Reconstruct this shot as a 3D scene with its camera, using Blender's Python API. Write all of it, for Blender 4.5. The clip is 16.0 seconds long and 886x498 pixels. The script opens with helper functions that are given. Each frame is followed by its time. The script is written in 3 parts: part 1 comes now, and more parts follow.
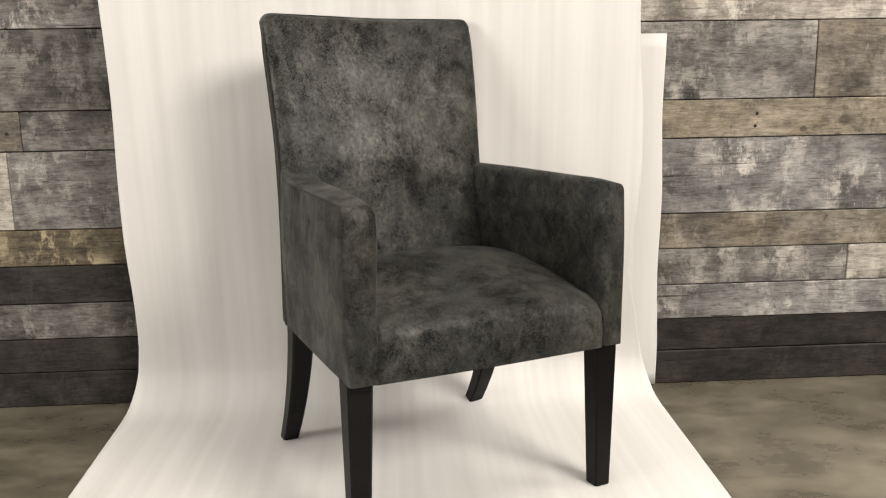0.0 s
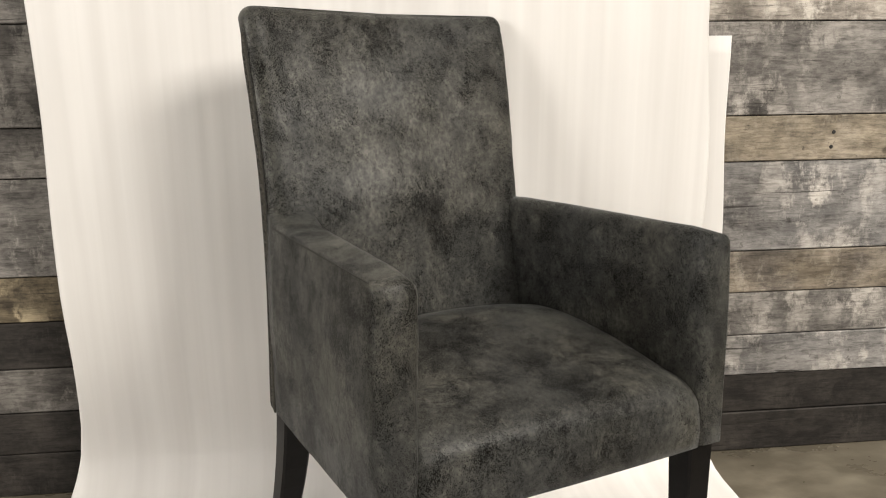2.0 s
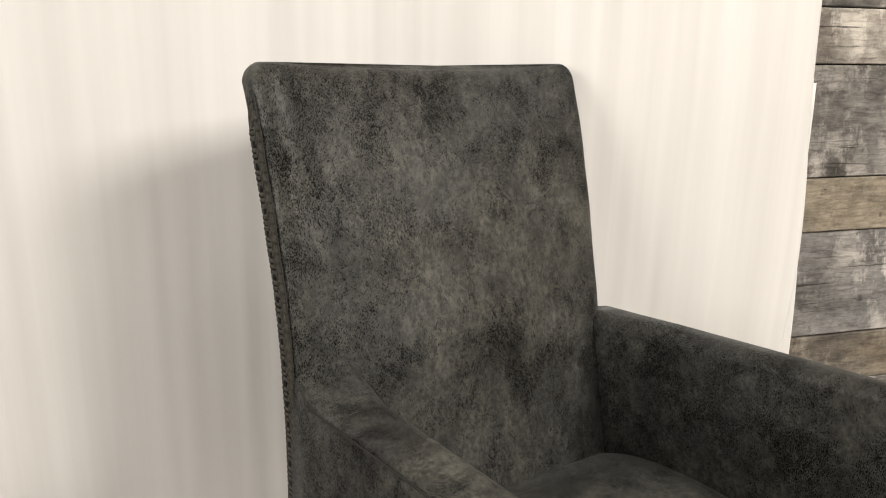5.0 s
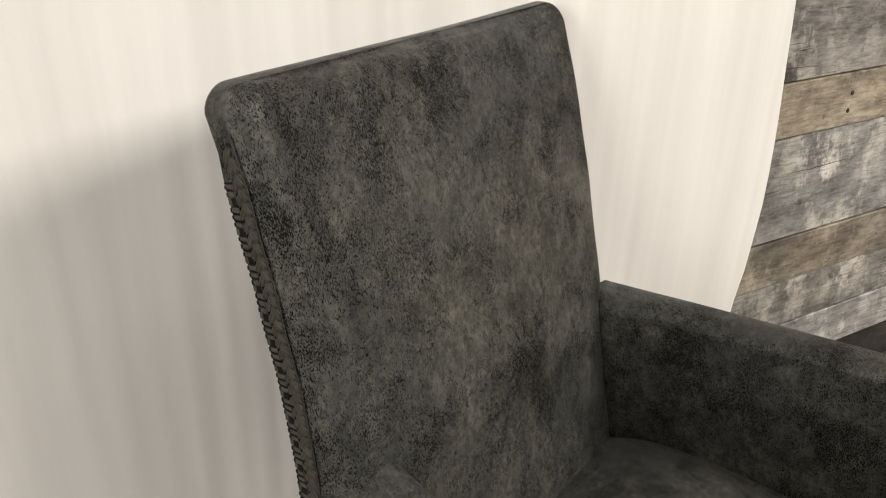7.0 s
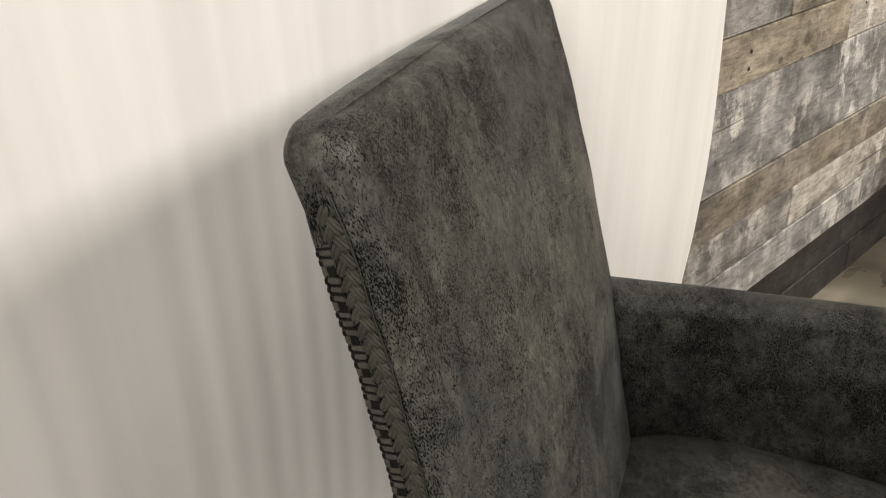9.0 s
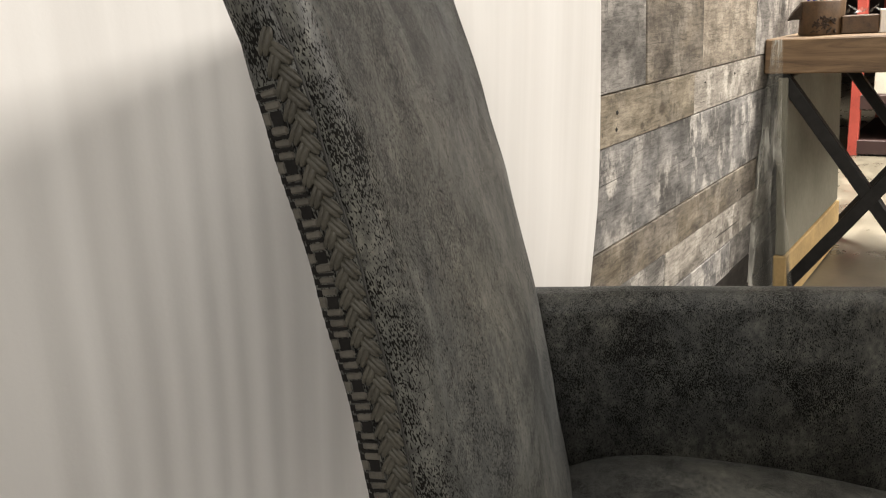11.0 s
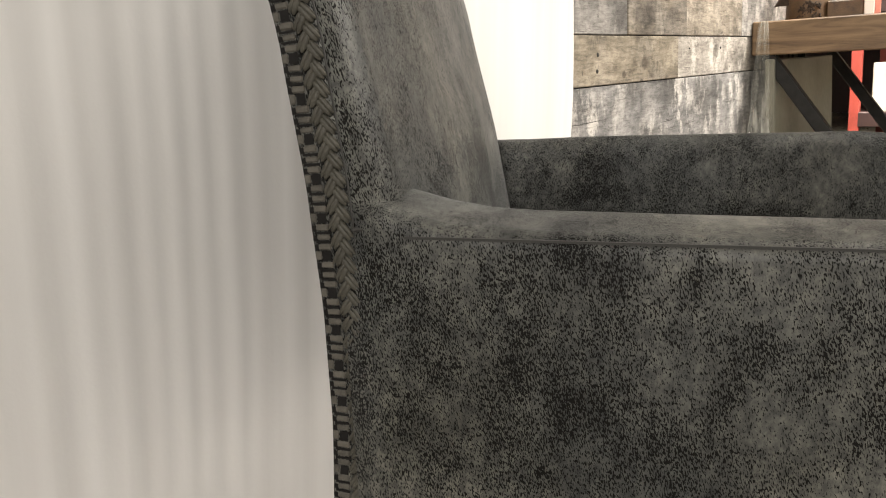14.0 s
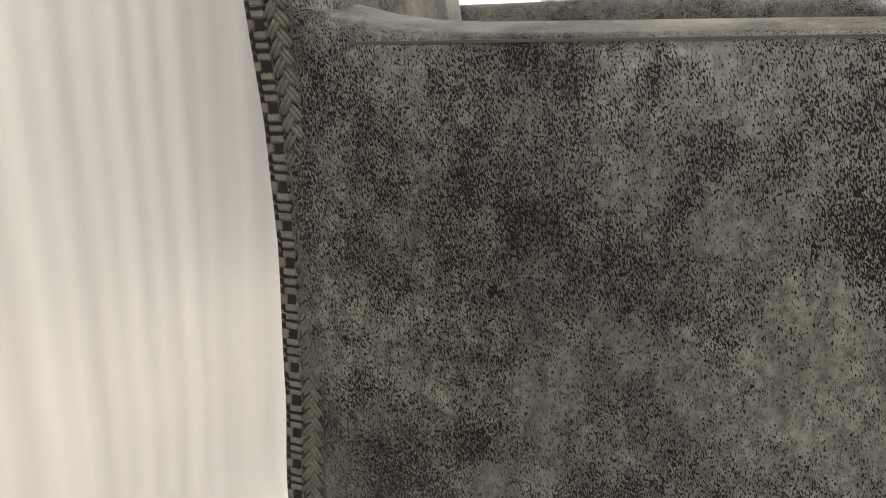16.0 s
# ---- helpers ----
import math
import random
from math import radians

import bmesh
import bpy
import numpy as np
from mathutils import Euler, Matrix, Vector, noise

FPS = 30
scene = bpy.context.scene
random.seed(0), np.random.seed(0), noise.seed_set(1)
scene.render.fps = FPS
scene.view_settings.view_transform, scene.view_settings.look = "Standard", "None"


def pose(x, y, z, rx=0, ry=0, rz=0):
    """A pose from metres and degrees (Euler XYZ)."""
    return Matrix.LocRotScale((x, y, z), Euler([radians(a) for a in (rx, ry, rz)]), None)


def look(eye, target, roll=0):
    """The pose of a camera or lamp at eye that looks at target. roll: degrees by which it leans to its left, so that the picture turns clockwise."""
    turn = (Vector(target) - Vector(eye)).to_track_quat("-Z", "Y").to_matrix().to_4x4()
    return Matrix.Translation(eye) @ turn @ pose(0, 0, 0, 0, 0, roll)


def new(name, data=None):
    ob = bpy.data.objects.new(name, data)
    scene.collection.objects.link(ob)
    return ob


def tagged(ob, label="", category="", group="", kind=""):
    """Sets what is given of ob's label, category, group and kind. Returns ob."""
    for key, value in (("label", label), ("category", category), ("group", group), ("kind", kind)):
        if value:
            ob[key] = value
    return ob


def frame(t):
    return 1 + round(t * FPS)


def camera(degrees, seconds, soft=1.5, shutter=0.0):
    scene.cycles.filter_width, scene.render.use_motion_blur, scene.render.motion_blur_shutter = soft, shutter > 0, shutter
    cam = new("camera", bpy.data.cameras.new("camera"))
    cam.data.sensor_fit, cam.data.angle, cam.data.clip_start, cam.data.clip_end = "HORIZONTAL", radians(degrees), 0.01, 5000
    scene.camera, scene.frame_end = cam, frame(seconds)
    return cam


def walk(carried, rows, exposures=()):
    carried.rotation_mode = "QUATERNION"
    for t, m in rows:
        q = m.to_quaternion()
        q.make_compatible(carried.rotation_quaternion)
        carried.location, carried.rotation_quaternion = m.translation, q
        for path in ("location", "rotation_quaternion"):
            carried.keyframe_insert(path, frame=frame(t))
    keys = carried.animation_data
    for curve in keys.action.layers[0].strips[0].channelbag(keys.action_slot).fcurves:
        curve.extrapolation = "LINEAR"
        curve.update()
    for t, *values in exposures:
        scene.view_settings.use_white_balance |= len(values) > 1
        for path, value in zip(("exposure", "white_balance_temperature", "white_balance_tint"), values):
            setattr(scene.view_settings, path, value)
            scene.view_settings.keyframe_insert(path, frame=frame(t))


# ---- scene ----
cam = camera(56.8, 16.0, 1.1)
PATH = [
    (0, (0.151, 0.51, 0.847), (0.263, 2.473, 0.477), -1.0),
    (0.5, (0.145, 0.631, 0.856), (0.246, 2.596, 0.502), -0.5),
    (1, (0.111, 0.766, 0.863), (0.234, 2.731, 0.509), -0.3),
    (1.5, (0.069, 0.873, 0.874), (0.233, 2.832, 0.508), -0.9),
    (2, (0.038, 0.954, 0.883), (0.257, 2.906, 0.509), -0.8),
    (2.5, (0.021, 1.05, 0.898), (0.262, 2.995, 0.5), -0.3),
    (3, (-0.019, 1.167, 0.914), (0.244, 3.104, 0.492), 0.6),
    (3.5, (-0.05, 1.254, 0.93), (0.249, 3.182, 0.49), 1.1),
    (4, (-0.107, 1.361, 0.958), (0.306, 3.265, 0.506), 0.8),
    (4.5, (-0.167, 1.442, 1.005), (0.351, 3.319, 0.549), 0.6),
    (4.7, (-0.175, 1.455, 1.013), (0.355, 3.337, 0.592), 0.4),
    (6.8, (-0.257, 1.762, 1.163), (0.567, 3.399, 0.362), -0.7),
    (7, (-0.276, 1.795, 1.169), (0.605, 3.389, 0.342), -0.9),
    (7.5, (-0.339, 1.842, 1.182), (0.684, 3.329, 0.321), -1.8),
    (8, (-0.37, 1.882, 1.184), (0.715, 3.31, 0.299), -1.8),
    (8.2, (-0.372, 1.911, 1.181), (0.726, 3.324, 0.288), -2.0),
    (10.5, (-0.404, 2.108, 1.065), (1.114, 3.207, 0.354), -4.1),
    (11, (-0.413, 2.088, 0.986), (1.151, 3.217, 0.445), -3.5),
    (11.5, (-0.415, 2.078, 0.933), (1.169, 3.218, 0.488), -2.9),
    (12, (-0.435, 2.057, 0.892), (1.156, 3.207, 0.506), -3.0),
    (12.5, (-0.451, 2.036, 0.853), (1.137, 3.191, 0.475), -3.1),
    (13, (-0.46, 2.023, 0.824), (1.123, 3.178, 0.427), -2.7),
    (13.5, (-0.467, 2.009, 0.794), (1.112, 3.166, 0.382), -2.6),
    (14, (-0.467, 2.0, 0.765), (1.108, 3.157, 0.34), -2.9),
    (14.5, (-0.461, 1.998, 0.735), (1.115, 3.14, 0.275), -2.7),
    (15, (-0.462, 1.996, 0.715), (1.119, 3.117, 0.219), -2.6),
    (15.5, (-0.459, 1.994, 0.7), (1.117, 3.096, 0.152), -2.8),
    (16, (-0.456, 1.993, 0.689), (1.116, 3.084, 0.107), -2.9),
]
EXPOSURES = [(0.0, 0.1), (1.5, 0.12), (3.0, 0.27), (4.5, 0.16), (7.0, 0.08), (8.0, 0.03), (10.5, 0.1), (12.0, 0.05), (13.0, 0.12), (14.0, 0.58), (15.0, 0.9), (16.0, 1.05)]
walk(cam, [(t, look(eye, target, roll)) for t, eye, target, roll in PATH], EXPOSURES)

# ---- light ----
world = bpy.data.worlds.new("room_world")
scene.world = world
world.use_nodes = True
world.node_tree.nodes["Background"].inputs[0].default_value = (1.0, 0.96, 0.9, 1)
world.node_tree.nodes["Background"].inputs[1].default_value = 0.25


def area_lamp(eye, target, watts, sx, sy, colour, spread=180):
    data = bpy.data.lights.new("unseen_area_light", "AREA")
    data.shape, data.size, data.size_y = "RECTANGLE", sx, sy
    data.energy, data.color, data.spread = watts, colour, radians(spread)
    ob = new("unseen_area_light", data)
    ob.matrix_basis = look(eye, target)
    return ob


# unseen key from right front, placed by the chair's shadow on the sheet
area_lamp((3.0, -0.9, 3.1), (0.3, 2.3, 0.6), 262, 1.8, 1.2, (1.0, 0.935, 0.85))
# unseen low left light, placed by a leg's shadow; also lifts the left side
area_lamp((-3.2, 0.6, 1.9), (0.0, 2.4, 0.4), 108, 1.2, 1.4, (1.0, 0.95, 0.88))
# added overhead fill, no known fixture
area_lamp((0.6, 1.0, 4.1), (0.6, 1.4, 0.0), 45, 2.4, 1.2, (1.0, 0.94, 0.87))
# added lamp, narrow spread, to brighten the floor and rack past the wall's end
area_lamp((4.7, 2.0, 4.1), (4.7, 2.2, 0.0), 430, 2.4, 1.2, (1.0, 0.95, 0.87), 85)


# ---- materials ----
def node_mat(name):
    m = bpy.data.materials.new(name)
    m.use_nodes = True
    nt = m.node_tree
    return m, nt, nt.nodes["Principled BSDF"]


def add(nt, kind, **inputs):
    n = nt.nodes.new(kind)
    for k, v in inputs.items():
        n.inputs[k.replace("_", " ")].default_value = v
    return n


def ramp(nt, fac, stops):
    n = nt.nodes.new("ShaderNodeValToRGB")
    e = n.color_ramp.elements
    while len(e) < len(stops):
        e.new(0.5)
    for el, (p, c) in zip(e, stops):
        el.position = p
        el.color = (*c, 1) if len(c) == 3 else c
    nt.links.new(fac, n.inputs[0])
    return n.outputs[0]


def coords(nt, scale, offset=(0, 0, 0), kind="Object", shift=False):
    tc = nt.nodes.new("ShaderNodeTexCoord")
    mp = nt.nodes.new("ShaderNodeMapping")
    mp.inputs["Scale"].default_value = scale
    mp.inputs["Location"].default_value = offset
    src = tc.outputs[kind]
    if shift:
        oi = nt.nodes.new("ShaderNodeObjectInfo")
        mul = nt.nodes.new("ShaderNodeMath")
        mul.operation = "MULTIPLY"
        mul.inputs[1].default_value = 37.0
        nt.links.new(oi.outputs["Random"], mul.inputs[0])
        va = nt.nodes.new("ShaderNodeVectorMath")
        va.operation = "ADD"
        nt.links.new(src, va.inputs[0])
        nt.links.new(mul.outputs[0], va.inputs[1])
        src = va.outputs[0]
    nt.links.new(src, mp.inputs[0])
    return mp.outputs[0]


def tex_noise(nt, vec, scale, detail=4.0, rough=0.55, distort=0.0):
    n = add(nt, "ShaderNodeTexNoise", Scale=scale, Detail=detail, Roughness=rough, Distortion=distort)
    nt.links.new(vec, n.inputs["Vector"])
    return n.outputs["Fac"]


def mix(nt, fac, a, b, mode="MIX"):
    n = nt.nodes.new("ShaderNodeMix")
    n.data_type, n.blend_type = "RGBA", mode
    for sock, v in ((n.inputs[0], fac), (n.inputs[6], a), (n.inputs[7], b)):
        if isinstance(v, (int, float)):
            sock.default_value = v
        elif isinstance(v, tuple):
            sock.default_value = (*v, 1)
        else:
            nt.links.new(v, sock)
    return n.outputs[2]


def math_node(nt, op, a, b):
    n = nt.nodes.new("ShaderNodeMath")
    n.operation = op
    for sock, v in ((n.inputs[0], a), (n.inputs[1], b)):
        if isinstance(v, (int, float)):
            sock.default_value = v
        else:
            nt.links.new(v, sock)
    return n.outputs[0]


def bump(nt, bsdf, height, strength, distance):
    n = add(nt, "ShaderNodeBump", Strength=strength, Distance=distance)
    nt.links.new(height, n.inputs["Height"])
    nt.links.new(n.outputs[0], bsdf.inputs["Normal"])


def leather_mat(name, dark, mid, light, cool_colour):
    """Distressed nubuck: smooth olive-grey patches, broad bluish fields, dark pores crowded into drifts."""
    m, nt, b = node_mat(name)
    v1 = coords(nt, (1, 1, 0.8))
    cloud = tex_noise(nt, v1, 7.0, 9.0, 0.68, 0.2)
    patch = tex_noise(nt, coords(nt, (1, 1, 0.7), (3.1, 1.7, 5.2)), 34.0, 8.0, 0.74, 0.0)
    both = math_node(nt, "ADD", math_node(nt, "MULTIPLY", cloud, 0.55), math_node(nt, "MULTIPLY", patch, 0.45))
    base = ramp(nt, both, [(0.39, dark), (0.49, mid), (0.6, light)])
    cool = ramp(nt, tex_noise(nt, coords(nt, (1, 1, 1), (9.0, 2.0, 4.0)), 3.6, 3.0), [(0.42, (0, 0, 0)), (0.6, (1, 1, 1))])
    base = mix(nt, math_node(nt, "MULTIPLY", cool, 0.38), base, cool_colour)
    speck = tex_noise(nt, coords(nt, (1, 1, 0.75), (2.7, 4.1, 0.6)), 150.0, 6.0, 0.75, 0.2)
    base = mix(nt, 0.9, base, ramp(nt, speck, [(0.38, (0.45, 0.45, 0.46)), (0.5, (1.0, 1.0, 1.0)), (0.62, (1.55, 1.53, 1.48))]), "MULTIPLY")
    # pores: short upright dashes, leaning a little
    lean_map = nt.nodes.new("ShaderNodeMapping")
    lean_map.inputs["Rotation"].default_value = (radians(14), radians(10), 0)
    nt.links.new(coords(nt, (1, 1, 1)), lean_map.inputs[0])
    squash = nt.nodes.new("ShaderNodeMapping")
    squash.inputs["Scale"].default_value = (1.0, 1.0, 0.34)
    nt.links.new(lean_map.outputs[0], squash.inputs[0])
    pores = tex_noise(nt, squash.outputs[0], 1330.0, 0.6, 0.5, 0.4)
    dens = tex_noise(nt, coords(nt, (1, 1, 0.8), (1.3, 7.7, 2.9)), 24.0, 6.0, 0.72, 0.3)
    dens2 = tex_noise(nt, coords(nt, (1, 1, 0.9), (5.3, 0.7, 8.9)), 6.5, 4.0, 0.62, 0.3)
    lim = math_node(nt, "ADD", math_node(nt, "MULTIPLY", dens, 0.7), math_node(nt, "MULTIPLY", dens2, 0.6))
    lim = math_node(nt, "ADD", lim, math_node(nt, "MULTIPLY", math_node(nt, "SUBTRACT", 1.0, both), 0.45))
    lim = math_node(nt, "MINIMUM", lim, 1.005)
    gap = math_node(nt, "SUBTRACT", math_node(nt, "ADD", pores, lim), 1.418)
    pore = ramp(nt, gap, [(0.0, (0, 0, 0)), (0.022, (1, 1, 1))])
    col = mix(nt, math_node(nt, "MULTIPLY", pore, 0.97), base, (0.0045, 0.004, 0.0036))
    nt.links.new(col, b.inputs["Base Color"])
    rough = ramp(nt, cloud, [(0.35, (0.58, 0.58, 0.58)), (0.7, (0.42, 0.42, 0.42))])
    nt.links.new(rough, b.inputs["Roughness"])
    b.inputs["Sheen Weight"].default_value = 0.09
    b.inputs["Sheen Roughness"].default_value = 0.32
    b.inputs["Sheen Tint"].default_value = (0.94, 0.98, 1.0, 1)
    nt.links.new(ramp(nt, pore, [(0.0, (0.27, 0.27, 0.27)), (1.0, (0.05, 0.05, 0.05))]), b.inputs["Specular IOR Level"])
    hgt = math_node(nt, "ADD", math_node(nt, "MULTIPLY", pore, -0.6), math_node(nt, "MULTIPLY", tex_noise(nt, v1, 160.0, 3.0), 0.5))
    bump(nt, b, hgt, 0.6, 0.001)
    return m


def plank_mat(name, dark, light, wash=0.3, scratch=0.3, wash_colour=(0.5, 0.48, 0.45), knots=(), tan=0.0):
    """Weathered board, grain along x: mottled stains, smeared whitewash, checks and black spots."""
    m, nt, b = node_mat(name)
    v = coords(nt, (1, 1, 1), shift=True)
    grain = tex_noise(nt, coords(nt, (1.6, 1, 20), shift=True), 3.0, 4.0, 0.55, 1.6)
    mott = tex_noise(nt, coords(nt, (6.0, 1, 9.0), (2, 9, 4), shift=True), 1.6, 10.0, 0.75, 0.1)
    body = math_node(nt, "ADD", math_node(nt, "MULTIPLY", grain, 0.2), math_node(nt, "MULTIPLY", mott, 0.8))
    base = mix(nt, ramp(nt, body, [(0.4, (0, 0, 0)), (0.6, (1, 1, 1))]), dark, light)
    blot = tex_noise(nt, coords(nt, (2.6, 1, 5.0), shift=True), 1.7, 5.0, 0.6, 0.5)
    stain = ramp(nt, blot, [(0.34, (0.38, 0.37, 0.36)), (0.56, (1, 1, 1))])
    base = mix(nt, 0.9, base, stain, "MULTIPLY")
    if tan:
        tn = ramp(nt, tex_noise(nt, coords(nt, (3, 1, 4), (4, 4, 4), shift=True), 2.0, 3.0), [(0.45, (0, 0, 0)), (0.65, (1, 1, 1))])
        base = mix(nt, math_node(nt, "MULTIPLY", tn, tan), base, (0.26, 0.21, 0.14))
    # whitewash, smeared across the board
    sv = nt.nodes.new("ShaderNodeMapping")
    sv.inputs["Rotation"].default_value = (0, radians(18), 0)
    sv.inputs["Scale"].default_value = (9, 1, 5.5)
    nt.links.new(v, sv.inputs[0])
    smear = tex_noise(nt, sv.outputs[0], 1.7, 9.0, 0.72, 0.1)
    where = tex_noise(nt, coords(nt, (3.2, 1, 4.0), (7, 1, 2), shift=True), 1.6, 4.0, 0.6)
    wm = math_node(nt, "MULTIPLY", ramp(nt, smear, [(0.49, (0, 0, 0)), (0.57, (1, 1, 1))]), ramp(nt, where, [(0.4, (0.1, 0.1, 0.1)), (0.62, (1, 1, 1))]))
    base = mix(nt, math_node(nt, "MULTIPLY", wm, wash), base, wash_colour)
    # fine bright scratches
    sc2 = nt.nodes.new("ShaderNodeMapping")
    sc2.inputs["Rotation"].default_value = (0, radians(12), 0)
    sc2.inputs["Scale"].default_value = (150, 1, 22)
    nt.links.new(v, sc2.inputs[0])
    saw = tex_noise(nt, sc2.outputs[0], 1.2, 3.0, 0.6)
    sm = math_node(nt, "MULTIPLY", ramp(nt, saw, [(0.6, (0, 0, 0)), (0.68, (1, 1, 1))]), ramp(nt, where, [(0.5, (0, 0, 0)), (0.62, (1, 1, 1))]))
    base = mix(nt, math_node(nt, "MULTIPLY", sm, scratch), base, wash_colour)
    # dark checks along the grain, and black spots
    ck = tex_noise(nt, coords(nt, (2.4, 1, 95), (3, 3, 3), shift=True), 1.4, 4.0, 0.6, 0.6)
    cm = ramp(nt, ck, [(0.65, (0, 0, 0)), (0.685, (1, 1, 1))])
    base = mix(nt, math_node(nt, "MULTIPLY", cm, 0.8), base, (0.02, 0.017, 0.014))
    sp = tex_noise(nt, coords(nt, (22, 1, 26), (5, 8, 1), shift=True), 1.6, 5.0, 0.7, 0.4)
    spm = ramp(nt, sp, [(0.61, (0, 0, 0)), (0.7, (1, 1, 1))])
    base = mix(nt, math_node(nt, "MULTIPLY", spm, 0.65), base, (0.03, 0.025, 0.021))
    for kx, kz, r in knots:
        tc = nt.nodes.new("ShaderNodeTexCoord")
        dv = nt.nodes.new("ShaderNodeVectorMath")
        dv.operation = "SUBTRACT"
        dv.inputs[1].default_value = (kx, 0, kz)
        nt.links.new(tc.outputs["Object"], dv.inputs[0])
        sc = nt.nodes.new("ShaderNodeVectorMath")
        sc.operation = "MULTIPLY"
        sc.inputs[1].default_value = (1 / r, 0, 1.25 / r)
        nt.links.new(dv.outputs[0], sc.inputs[0])
        ln = nt.nodes.new("ShaderNodeVectorMath")
        ln.operation = "LENGTH"
        nt.links.new(sc.outputs[0], ln.inputs[0])
        d = math_node(nt, "ADD", ln.outputs["Value"], math_node(nt, "MULTIPLY", math_node(nt, "SUBTRACT", tex_noise(nt, v, 60.0, 3.0), 0.5), 0.9))
        km = ramp(nt, math_node(nt, "MULTIPLY", d, 0.5), [(0.3, (1, 1, 1)), (0.55, (0, 0, 0))])
        base = mix(nt, math_node(nt, "MULTIPLY", km, 0.75), base, (0.045, 0.035, 0.026))
    fine = tex_noise(nt, coords(nt, (16, 1, 95), (6, 2, 8), shift=True), 1.5, 7.0, 0.7, 0.8)
    base = mix(nt, 0.7, base, ramp(nt, fine, [(0.36, (0.5, 0.49, 0.48)), (0.5, (1.06, 1.06, 1.06)), (0.64, (1.4, 1.4, 1.4))]), "MULTIPLY")
    nt.links.new(base, b.inputs["Base Color"])
    b.inputs["Roughness"].default_value = 0.72
    b.inputs["Specular IOR Level"].default_value = 0.25
    hgt = math_node(nt, "ADD", math_node(nt, "ADD", grain, math_node(nt, "MULTIPLY", cm, -1.0)), math_node(nt, "MULTIPLY", sm, 0.3))
    bump(nt, b, hgt, 0.3, 0.002)
    return m


def simple_mat(name, colour, rough=0.5, metal=0.0, vary=0.25, scale=12.0, relief=0.15, gloss=0.4):
    m, nt, b = node_mat(name)
    n = tex_noise(nt, coords(nt, (1, 1, 1), shift=True), scale, 5.0, 0.6)
    n2 = tex_noise(nt, coords(nt, (1, 1, 1), (4, 1, 7), shift=True), scale * 9, 3.0, 0.6)
    lo = tuple(c * (1 - vary) for c in colour)
    hi = tuple(min(1.0, c * (1 + vary)) for c in colour)
    both = math_node(nt, "ADD", math_node(nt, "MULTIPLY", n, 0.7), math_node(nt, "MULTIPLY", n2, 0.3))
    nt.links.new(ramp(nt, both, [(0.35, lo), (0.65, hi)]), b.inputs["Base Color"])
    b.inputs["Roughness"].default_value, b.inputs["Metallic"].default_value = rough, metal
    b.inputs["Specular IOR Level"].default_value = gloss
    if relief:
        bump(nt, b, n2, relief, 0.002)
    return m


def table_wood_mat(name):
    m, nt, b = node_mat(name)
    g = tex_noise(nt, coords(nt, (30, 2.2, 22)), 1.6, 6.0, 0.65, 1.2)
    g2 = tex_noise(nt, coords(nt, (3, 1.6, 9)), 2.0, 4.0, 0.6, 0.5)
    c = ramp(nt, g, [(0.3, (0.085, 0.05, 0.026)), (0.55, (0.2, 0.125, 0.065)), (0.75, (0.27, 0.18, 0.1))])
    c = mix(nt, ramp(nt, g2, [(0.56, (0, 0, 0)), (0.72, (0.75, 0.75, 0.75))]), c, (0.075, 0.046, 0.024))
    nt.links.new(c, b.inputs["Base Color"])
    b.inputs["Roughness"].default_value = 0.5
    bump(nt, b, g, 0.3, 0.002)
    return m


def foam_mat(name, through_part):
    """Thin white packing foam: scatters light, lets a little through."""
    m, nt, b = node_mat(name)
    n = tex_noise(nt, coords(nt, (26, 0.6, 0.6)), 1.0, 3.0, 0.55)
    col = ramp(nt, n, [(0.3, (0.7, 0.682, 0.66)), (0.7, (0.8, 0.785, 0.765))])
    nt.links.new(col, b.inputs["Base Color"])
    b.inputs["Roughness"].default_value = 0.55
    b.inputs["Specular IOR Level"].default_value = 0.3
    fine = tex_noise(nt, coords(nt, (300, 300, 300)), 1.0, 2.0)
    bump(nt, b, fine, 0.12, 0.001)
    tl = nt.nodes.new("ShaderNodeBsdfTranslucent")
    tl.inputs[0].default_value = (0.85, 0.83, 0.8, 1)
    tp = nt.nodes.new("ShaderNodeBsdfTransparent")
    m1, m2 = nt.nodes.new("ShaderNodeMixShader"), nt.nodes.new("ShaderNodeMixShader")
    m1.inputs[0].default_value, m2.inputs[0].default_value = 0.12, through_part
    nt.links.new(b.outputs[0], m1.inputs[1])
    nt.links.new(tl.outputs[0], m1.inputs[2])
    nt.links.new(m1.outputs[0], m2.inputs[1])
    nt.links.new(tp.outputs[0], m2.inputs[2])
    nt.links.new(m2.outputs[0], nt.nodes["Material Output"].inputs[0])
    return m


